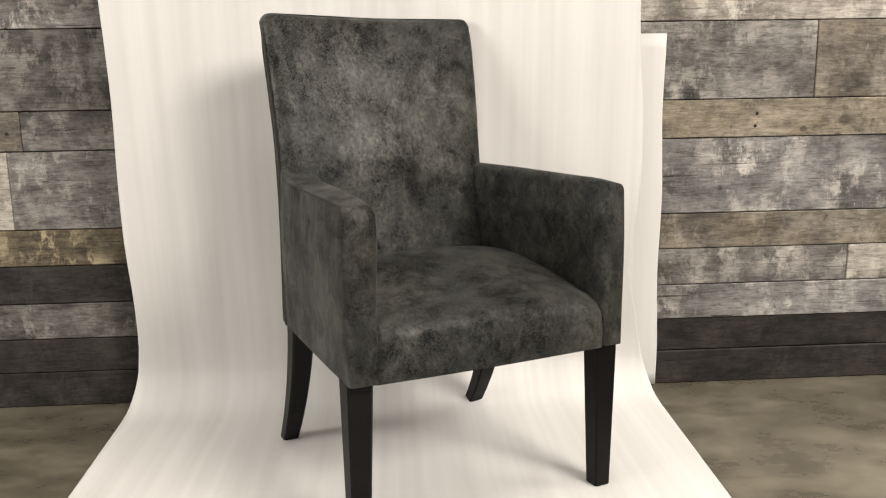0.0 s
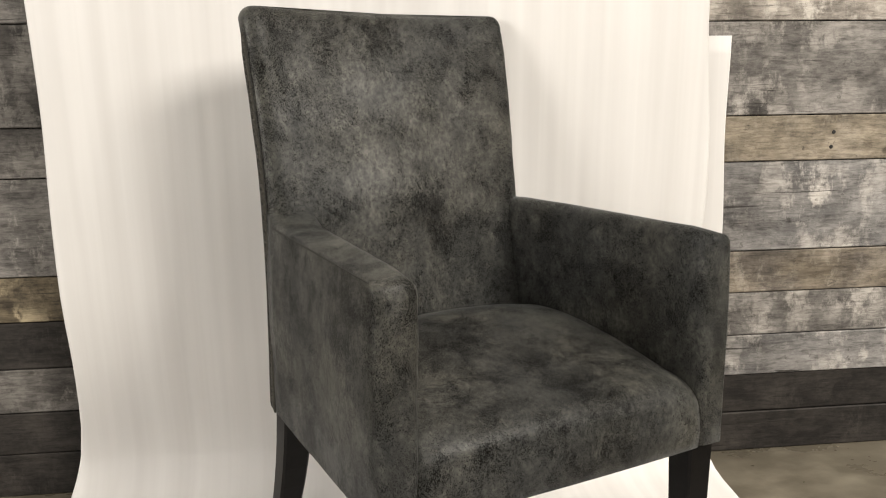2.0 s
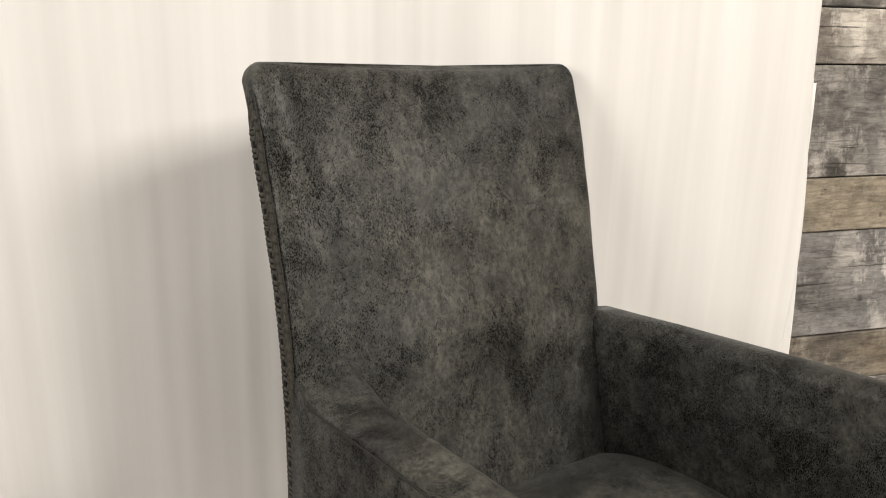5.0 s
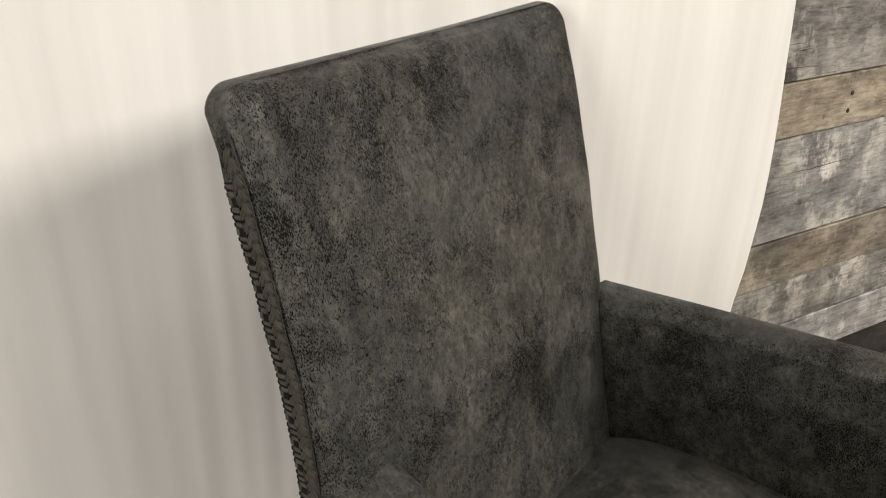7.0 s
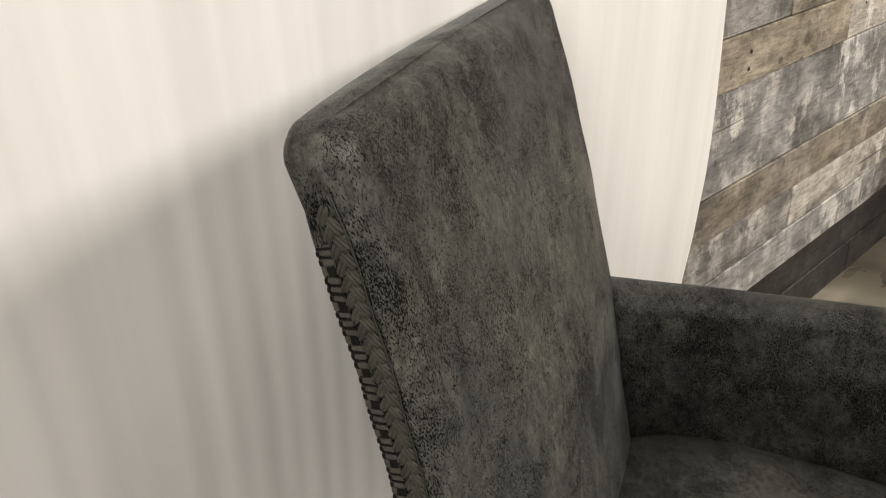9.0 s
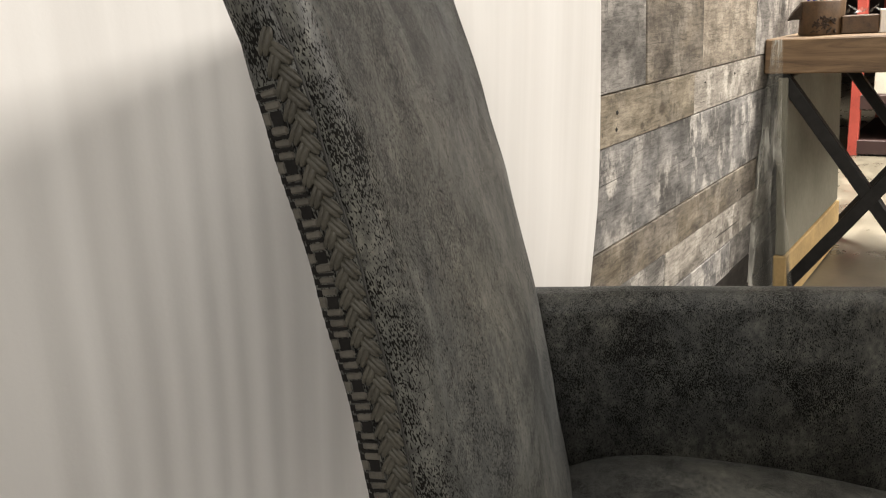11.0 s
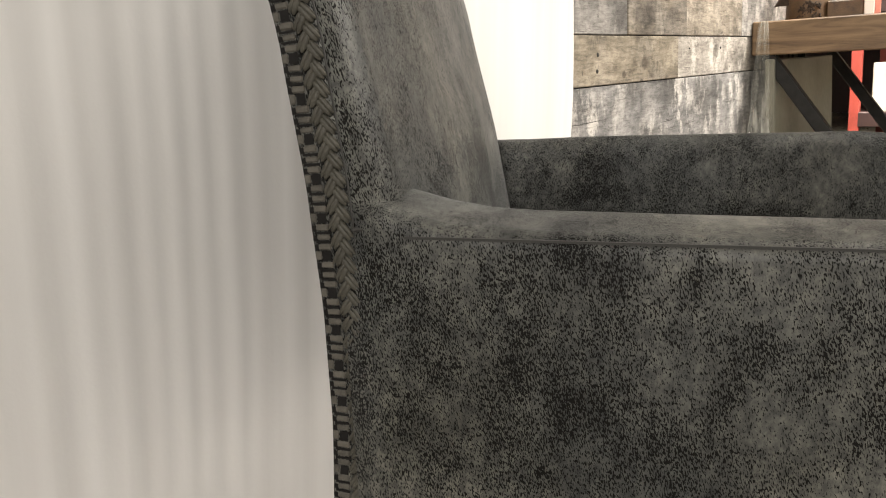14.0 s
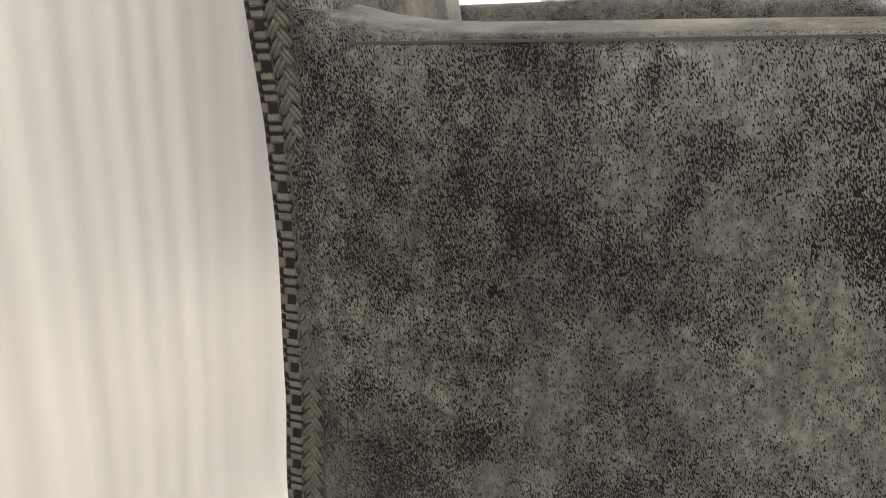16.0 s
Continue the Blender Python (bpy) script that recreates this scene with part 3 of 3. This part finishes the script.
def armrest(side):
    """Padded side panel from the lower edge up to the soft top, joined to the back."""
    bm = bmesh.new()
    rings = []
    ys = [FRONT - 0.004, FRONT - 0.001, FRONT + 0.004] + [FRONT + 0.004 + 0.447 * i / 16 for i in range(1, 17)]
    for idx, y in enumerate(ys):
        ins = (0.008, 0.003, 0.0)[idx] if idx < 3 else 0.0
        k = (y - FRONT) / 0.43
        out = half_width(y) - ins
        inn = (0.238 - 0.026 * k if side < 0 else 0.247 - 0.047 * k) + ins
        if side > 0:
            out -= 0.03 * k
        if k > 0.9:
            inn -= 0.004
        zt = (ARM_TOP - 0.002 + 0.010 * k if side < 0 else ARM_TOP + 0.008 + 0.006 * k) - ins - 0.006 * max(0, 1 - k * 8)
        if side < 0:
            zt += 0.016 * max(0.0, (k - 0.7) / 0.3) ** 3
        r_out, r_in = 0.012, 0.02
        ring = [(inn, y, 0.333), (inn, y, 0.42), (inn, y, 0.5), (inn - 0.004, y, 0.57)]
        for j in range(0, 7):
            a = radians(90 * j / 6)
            ring.append((inn - 0.004 + r_in - r_in * math.cos(a), y, zt - r_in + r_in * math.sin(a)))
        for j in range(0, 6):
            a = radians(90 * j / 5)
            ring.append((out - r_out + r_out * math.sin(a), y, zt - 0.004 - r_out + r_out * math.cos(a)))
        ring += [(out + 0.003, y, 0.57), (out + 0.003, y, 0.5), (out + 0.001, y, 0.42), (out, y, 0.333)]
        rings.append([warp(side * x, yy, z + 0.0015 * noise.noise((x * 11, yy * 11, z * 11))) for x, yy, z in ring])
    loft(bm, rings)
    arm = part("armrest", bm, LEATHER, chair, smooth=True)
    # outer top seam
    bm = bmesh.new()
    for i in range(40):
        ya, yb = FRONT + 0.01 + 0.40 * i / 40, FRONT + 0.01 + 0.40 * (i + 1) / 40
        za = ARM_TOP - (0.0095 if side < 0 else 0.01) + 0.010 * (ya - FRONT) / 0.43
        cut = 0.03 if side > 0 else 0.0
        xa, xb = half_width(ya) - cut * (ya - FRONT) / 0.43, half_width(yb) - cut * (yb - FRONT) / 0.43
        bar(bm, warp(side * xa, ya, za), warp(side * xb, yb, za + 0.0002), 0.0016, 0.0016, 0)
    part("seam", bm, SEAM_AND_SHADE, arm)
    bm = bmesh.new()
    for i in range(24):
        za, zb = 0.345 + 0.285 * i / 24, 0.345 + 0.285 * (i + 1) / 24
        xs = 0.289
        bar(bm, warp(side * xs, FRONT - 0.0022, za), warp(side * xs, FRONT - 0.0022, zb), 0.0014, 0.0014, 0)
    part("front_seam", bm, SEAM_AND_SHADE, arm)
    return arm


armrest(-1)
armrest(1)

# dark cord painted as shade in the crease where the near arm is tucked against the back
def tuck_height(i, n):
    u = i / n
    return 0.673 + 0.014 * max(0.0, (u - 0.3) / 0.7) ** 1.3


bm = bmesh.new()
side_run = [(x, y) for x, y, z in back_ring(0.665, 0.0, side_x(0.665)) if x < -0.2]
side_run = [p for p in side_run if p[1] < curve_at(REAR_Y, 0.665) - 0.018]
side_run.sort(key=lambda p: -p[1])
side_run = [(-0.2845, curve_at(REAR_Y, 0.665) - 0.024)] + side_run
path = []
for i, (x, y) in enumerate(side_run):
    path.append((x * 1.003 - 0.0014, y + lean(x, 0.665) - 0.0012, tuck_height(i, len(side_run) - 1)))
tube(bm, path[: int(len(path) * 0.8)], 0.0016)
part("tuck_seam", bm, SEAM_AND_SHADE, backrest, "dark cord for the shade in the crease above the armrest", smooth=True)


def chair_leg(sx, front):
    bm = bmesh.new()
    rings = []
    for i in range(9):
        k = i / 8
        z = 0.36 + (FLOOR_UP - 0.36) * k
        w = 0.0265 - 0.0075 * k
        if front:
            cx, cy = sx * 0.264 + (0.008 if sx > 0 else 0.0) + sx * 0.004 * k, FRONT + 0.03 + 0.004 * k - 0.012 * sx
        else:
            cx, cy = sx * (0.256 + 0.004 * k), 0.214 + 0.045 * k + 0.105 * k * k
        c = 0.004
        rings.append([(cx + a * w, cy + b * w, z) for a, b in ((-1, -1 + c / w), (-1 + c / w, -1), (1 - c / w, -1), (1, -1 + c / w), (1, 1 - c / w), (1 - c / w, 1), (-1 + c / w, 1), (-1, 1 - c / w))])
    loft(bm, rings)
    return part("leg", bm, BLACK_WOOD, chair, "black stained tapered wooden leg")


for sx in (-1, 1):
    chair_leg(sx, True)
    chair_leg(sx, False)



def edge_trim(side):
    """Laced leather strip along the rear edge, and a flat plait beside it."""
    def spot(z):
        x = wide(side * side_x(z), z)
        return x, curve_at(REAR_Y, z) + lean(x, z)

    bm = bmesh.new()
    n = 60
    rows = []
    for i in range(n + 1):
        z = 0.338 + 0.67 * i / n
        x, r = spot(z)
        bend = max(0.0, (z - 0.955) / 0.053) ** 1.5
        x, r = x - side * 0.006 * bend, r - 0.007 * bend
        rows.append([bm.verts.new(p) for p in ((x - side * 0.004, r - 0.0118, z), (x + side * 0.0012, r - 0.0115, z), (x + side * 0.0014, r - 0.001, z), (x - side * 0.0005, r + 0.0014, z), (x - side * 0.014, r + 0.0018, z), (x - side * 0.014, r - 0.004, z))])
    for a, b in zip(rows, rows[1:]):
        for j in range(6):
            bm.faces.new((a[j], a[(j + 1) % 6], b[(j + 1) % 6], b[j]))
    bm.faces.new(rows[0])
    bm.faces.new(rows[-1])
    strip = part("edge_strip", bm, LEATHER, backrest, "grey leather strip along the rear edge")
    loops, windows = bmesh.new(), bmesh.new()
    z, k = 0.343, 0
    # height, then what it is: black window or leather loop
    seq = ((0.0064, 0), (0.0043, 1), (0.0014, 2), (0.0040, 1), (0.0014, 2), (0.0046, 1))
    while z < 0.958:
        h, what = seq[k % 6]
        h *= 1 + 0.22 * noise.noise((z * 140, 3.0, side))
        x, r = spot(z + h / 2)
        slope = math.atan2(spot(z + 0.02)[1] - spot(z - 0.0)[1], 0.02)
        at = Matrix.Translation((x, r, z + h / 2)) @ Matrix.Rotation(-slope + radians(4), 4, "X")
        if what == 1:
            o = 0.0022 + 0.0005 * noise.noise((z * 300, 0, 0))
            box(loops, min(0, side * o), max(0, side * o), -0.0108, -0.0018, -h / 2, h / 2, 0.0011, at)
            if k % 2:
                box(windows, min(0, side * 0.0017), max(0, side * 0.0017), -0.0026, 0.0004, -h * 0.55, h * 0.25, 0, at)
        else:
            w0, w1 = (-0.0098, -0.0042) if what == 0 else (-0.011, -0.001)
            box(windows, min(0, side * 0.0018), max(0, side * 0.0018), w0, w1, -h / 2, h / 2, 0, at)
            if what == 0:
                box(loops, min(0, side * 0.002), max(0, side * 0.002), -0.0038, 0.0006, -h * 0.45, h * 0.5, 0.0009, at)
        z += h + 0.0003
        k += 1
    part("lacing", loops, WRAP, strip, "grey-brown leather lacing loops")
    part("lace_backing", windows, TAPE, strip, "black gaps between the lacing")
    bm = bmesh.new()
    z, pitch = 0.338, 0.0108
    while z < 0.984:
        for j, sg in ((0, -1), (1, 1)):
            zz = z + j * pitch / 2
            x, r = spot(zz)
            slope = math.atan2(spot(zz + 0.01)[1] - spot(zz - 0.01)[1], 0.02)
            for off, fat in ((-0.0014, 1.0), (0.0012, 0.8)):
                m = (Matrix.Translation((x + side * 0.0004 * fat, r - 0.0178 + sg * 0.0029, zz)) @ Matrix.Rotation(-slope, 4, "X")
                     @ Matrix.Rotation(sg * radians(34), 4, "X") @ Matrix.Translation((0, off * sg, 0)) @ Matrix.Diagonal((0.0024, 0.0025 * fat, 0.0074, 1)))
                bmesh.ops.create_uvsphere(bm, u_segments=7, v_segments=6, radius=1.0, matrix=m)
        z += pitch
    part("braid", bm, BRAID, strip, "olive-grey plaited leather braid", smooth=True)
    bm = bmesh.new()
    path = []
    for i in range(41):
        z = 0.338 + 0.66 * i / 40
        x, r = spot(z)
        path.append((x + side * 0.0004, r - 0.0262, z))
    tube(bm, path, 0.0007)
    part("side_seam", bm, SEAM_AND_SHADE, strip, "dark stitched seam", smooth=True)


edge_trim(-1)
edge_trim(1)

# ---- table beside the wall, with its things ----
table = thing("x_leg_table", "brown wooden table with black iron X legs", "table", pose(2.29, 2.105, 0.0))
bm = bmesh.new()
box(bm, 0.0, 1.15, 0.0, 0.662, 0.762, 0.866, 0.004)
part("tabletop", bm, TABLE, table)
for lx in (0.03, 0.98):
    bm = bmesh.new()
    bar(bm, (lx, 0.62, 0.005), (lx, 0.06, 0.762), 0.04, 0.036)
    bar(bm, (lx + 0.002, 0.06, 0.005), (lx + 0.002, 0.62, 0.762), 0.04, 0.036)
    part("x_leg", bm, IRON, table, "crossed black iron legs")

pot = thing("log_pen_holder", "pen holder cut from a log with dark bark", "pen holder", pose(2.50, 2.652, 0.8665, 0, 0, 24))
bm = bmesh.new()
rings = []
for z, r in ((0.0, 0.066), (0.004, 0.068), (0.05, 0.066), (0.1, 0.067), (0.105, 0.065)):
    rings.append([(r * (1 + 0.05 * math.sin(3 * a) + 0.03 * math.sin(7 * a)) * math.cos(a), r * (1 + 0.05 * math.sin(3 * a)) * math.sin(a), z) for a in [2 * math.pi * i / 28 for i in range(28)]])
for z, r in ((0.104, 0.045), (0.03, 0.042)):
    rings.append([(r * math.cos(a), r * math.sin(a), z) for a in [2 * math.pi * i / 28 for i in range(28)]])
loft(bm, rings)
part("log_body", bm, LOG, pot, smooth=True)
bm = bmesh.new()
for i in range(46):
    rr = random.Random(i)
    a = radians(180 + rr.uniform(-34, 26))
    z = rr.uniform(0.008, 0.065 * (1 - 0.5 * abs(math.degrees(a) - 180) / 40))
    m = Matrix.Translation((0.068 * math.cos(a), 0.068 * math.sin(a), z)) @ Matrix.Rotation(rr.uniform(0, 3), 4, "X") @ Matrix.Diagonal((0.004, 0.0035, 0.0075, 1))
    bmesh.ops.create_icosphere(bm, subdivisions=1, radius=1, matrix=m)
part("bark_patch", bm, BARK, pot, "rough dark bark patch")
bm = bmesh.new()
loft(bm, [[(-0.02, 0.062, 0.1), (0.02, 0.062, 0.1), (0.02, 0.06, 0.05), (-0.02, 0.06, 0.05)], [(-0.014, 0.085, 0.075), (0.012, 0.085, 0.075), (0.012, 0.088, 0.05), (-0.014, 0.088, 0.05)], [(-0.008, 0.1, 0.052), (0.006, 0.1, 0.052), (0.006, 0.1, 0.047), (-0.008, 0.1, 0.047)]])
part("bark_flap", bm, BARK, pot, "dark bark flap")


PEN_SHIFT = Vector((-0.06, 0.035, 0.0))


def pen(name, label, base, tip, r, mat, cap):
    ob = thing(name, label, "pen")
    bm = bmesh.new()
    a, b = Vector(base) + PEN_SHIFT, Vector(tip) + PEN_SHIFT
    m = Matrix.Translation((a + b) / 2) @ (b - a).to_track_quat("Z", "X").to_matrix().to_4x4()
    bmesh.ops.create_cone(bm, cap_ends=True, segments=10, radius1=r, radius2=r * 0.9, depth=(b - a).length, matrix=m)
    part("barrel", bm, mat, ob)
    bm = bmesh.new()
    c = a + (b - a) * 0.75
    m = Matrix.Translation((c + b) / 2) @ (b - a).to_track_quat("Z", "X").to_matrix().to_4x4()
    bmesh.ops.create_cone(bm, cap_ends=True, segments=10, radius1=r * 1.25, radius2=r * 0.9, depth=(b - c).length * 1.1, matrix=m)
    part("pen_cap", bm, cap, ob)


PZ = 0.90
pen("pen", "blue ballpoint pen standing in the log holder", (2.555, 2.635, PZ), (2.54, 2.668, 1.02), 0.004, BLUE, BLUE)
pen("pen", "teal pen standing in the log holder", (2.565, 2.625, PZ), (2.57, 2.645, 1.015), 0.004, TEAL, TEAL)
pen("pen", "dark blue pen standing in the log holder", (2.56, 2.63, PZ), (2.57, 2.652, 1.025), 0.0035, BLUE, BLACKP)
pen("marker_pen", "red marker standing in the log holder", (2.56, 2.605, PZ), (2.545, 2.602, 1.10), 0.008, REDP, REDP)
pen("marker_pen", "red pen standing in the log holder", (2.565, 2.597, PZ), (2.56, 2.588, 1.015), 0.006, REDP, REDP)
pen("knife", "black handled tool standing in the log holder", (2.57, 2.615, PZ), (2.575, 2.615, 1.09), 0.014, BLACKP, BLACKP)
pen("pencil", "pale wooden rod standing in the log holder", (2.575, 2.597, PZ), (2.58, 2.585, 1.12), 0.005, CARD, CARD)

crate = thing("small_wooden_box", "small brown wooden box wrapped in clear film", "box", pose(2.52, 2.545, 0.8665, 0, 0, 12))
bm = bmesh.new()
box(bm, -0.04, 0.05, -0.055, 0.05, 0.0, 0.055, 0.003)
part("box_body", bm, LOG, crate)
bm = bmesh.new()
box(bm, -0.046, -0.008, -0.085, -0.0565, 0.0, 0.07, 0.002)
part("paper_stack", bm, WHITEP, crate, "white paper slips")
bm = bmesh.new()
box(bm, -0.02, 0.02, -0.105, -0.088, 0.0, 0.062, 0.002)
part("paper_card", bm, PINK, crate, "salmon paper card")
bm = bmesh.new()
for i in range(9):
    rr = random.Random(70 + i)
    p = Vector((rr.uniform(-0.045, 0.03), rr.uniform(-0.07, 0.05), 0.062))
    q = p + Vector((rr.uniform(-0.02, 0.02), rr.uniform(-0.035, 0.035), rr.uniform(0.01, 0.03)))
    s = p + Vector((rr.uniform(-0.02, 0.03), rr.uniform(-0.035, 0.035), 0.0))
    bm.faces.new([bm.verts.new(v) for v in (p, q, s)])
fl = part("film_wrap", bm, FILM, crate, "crumpled clear film")

# wrapped panel standing under the table against the wall
panel = thing("wrapped_panel", "grey-green panel with cardboard edge wrapped in film", "panel", pose(2.27, 2.67, 0.0, -2.0, 0, 0))
bm = bmesh.new()
box(bm, 0.02, 0.9, 0.0, 0.03, 0.182, 0.75, 0.004)
part("panel_board", bm, SLATE, panel)
bm = bmesh.new()
box(bm, 0.015, 0.905, -0.006, 0.036, 0.004, 0.18, 0.004)
part("cardboard_edge", bm, CARD, panel, "tan cardboard edge")


def film_sheet(name, label, corner, along, width, height, amp, seed, taper=0.0, spread=0.0):
    bm = bmesh.new()
    rows = []
    nz, nx2 = 46, 26
    for j in range(nz + 1):
        v = j / nz
        row = []
        for i in range(nx2 + 1):
            u = i / nx2
            z = height * (1 - v) + 0.004
            wd = width * (1 - taper * (1 - v)) + spread * v * v
            p = Vector(corner) + Vector(along) * (u - 0.5) * wd
            fold = amp * (0.3 + v) * (math.sin(u * 17 + seed + 1.5 * math.sin(v * 4)) + 0.7 * noise.noise((u * 6, v * 9, seed)))
            crush = amp * 0.9 * max(0, v - 0.55) * noise.noise((u * 14, v * 22, seed + 3))
            nrm = Vector((-Vector(along).y, Vector(along).x, 0))
            p = p + nrm * (fold + crush)
            row.append(bm.verts.new((p.x, p.y, z)))
        rows.append(row)
    for a, b in zip(rows, rows[1:]):
        for i in range(nx2):
            bm.faces.new((a[i], a[i + 1], b[i + 1], b[i]))
    ob = link_mesh(name, bm, FILM, smooth=True)
    ob.visible_shadow = True
    return tagged(ob, label, "plastic film")


film_sheet("plastic_film", "clear crumpled plastic film hanging from the table corner", (2.262, 2.725, 0.0), (0.55, -0.83, 0), 0.15, 0.862, 0.012, 2.0, 0.8, 0.04)

# ---- warehouse beyond the wall's end ----
def rack(name, x, y, sx, sy, levels, label):
    ob = thing(name, label, "storage rack", pose(x, y, 0))
    for px in (0, sx):
        for py in (0, sy):
            bm = bmesh.new()
            box(bm, px - 0.03, px + 0.03, py - 0.03, py + 0.03, 0, 2.6, 0.004)
            part("post", bm, RED, ob, "red painted steel post")
    for z in levels:
        bm = bmesh.new()
        box(bm, -0.03, sx + 0.03, -0.03, sy + 0.03, z - 0.09, z, 0.004)
        part("shelf", bm, DARKROOM, ob, "dark shelf board")
    return ob


rack("storage_rack", 5.3, 1.72, 1.1, 1.24, (0.1, 0.38, 1.07, 1.9), "red steel storage rack with dark shelves")
for bx, by, bz, w, h, mt, lb in ((5.32, 2.72, 0.38, 0.3, 0.3, CREAM, "cream carton on the rack"), (5.4, 2.3, 0.38, 0.35, 0.42, CREAM, "cream carton on the rack"),
                                 (5.32, 2.74, 1.07, 0.28, 0.3, CREAM, "pale carton on the rack"), (5.4, 2.35, 1.07, 0.36, 0.4, CARD, "brown carton on the rack"),
                                 (5.4, 2.5, 0.1, 0.5, 0.17, DARKROOM, "dark carton on the rack")):
    ob = thing("carton", lb, "box", pose(bx, by, bz))
    bm = bmesh.new()
    box(bm, 0, 0.4, -w / 2, w / 2, 0, h, 0.004)
    part("carton_body", bm, mt, ob)
    bm = bmesh.new()
    box(bm, -0.002, 0.402, -0.025, 0.025, h - 0.002, h + 0.0015)
    part("carton_tape", bm, CARD, ob, "brown packing tape")
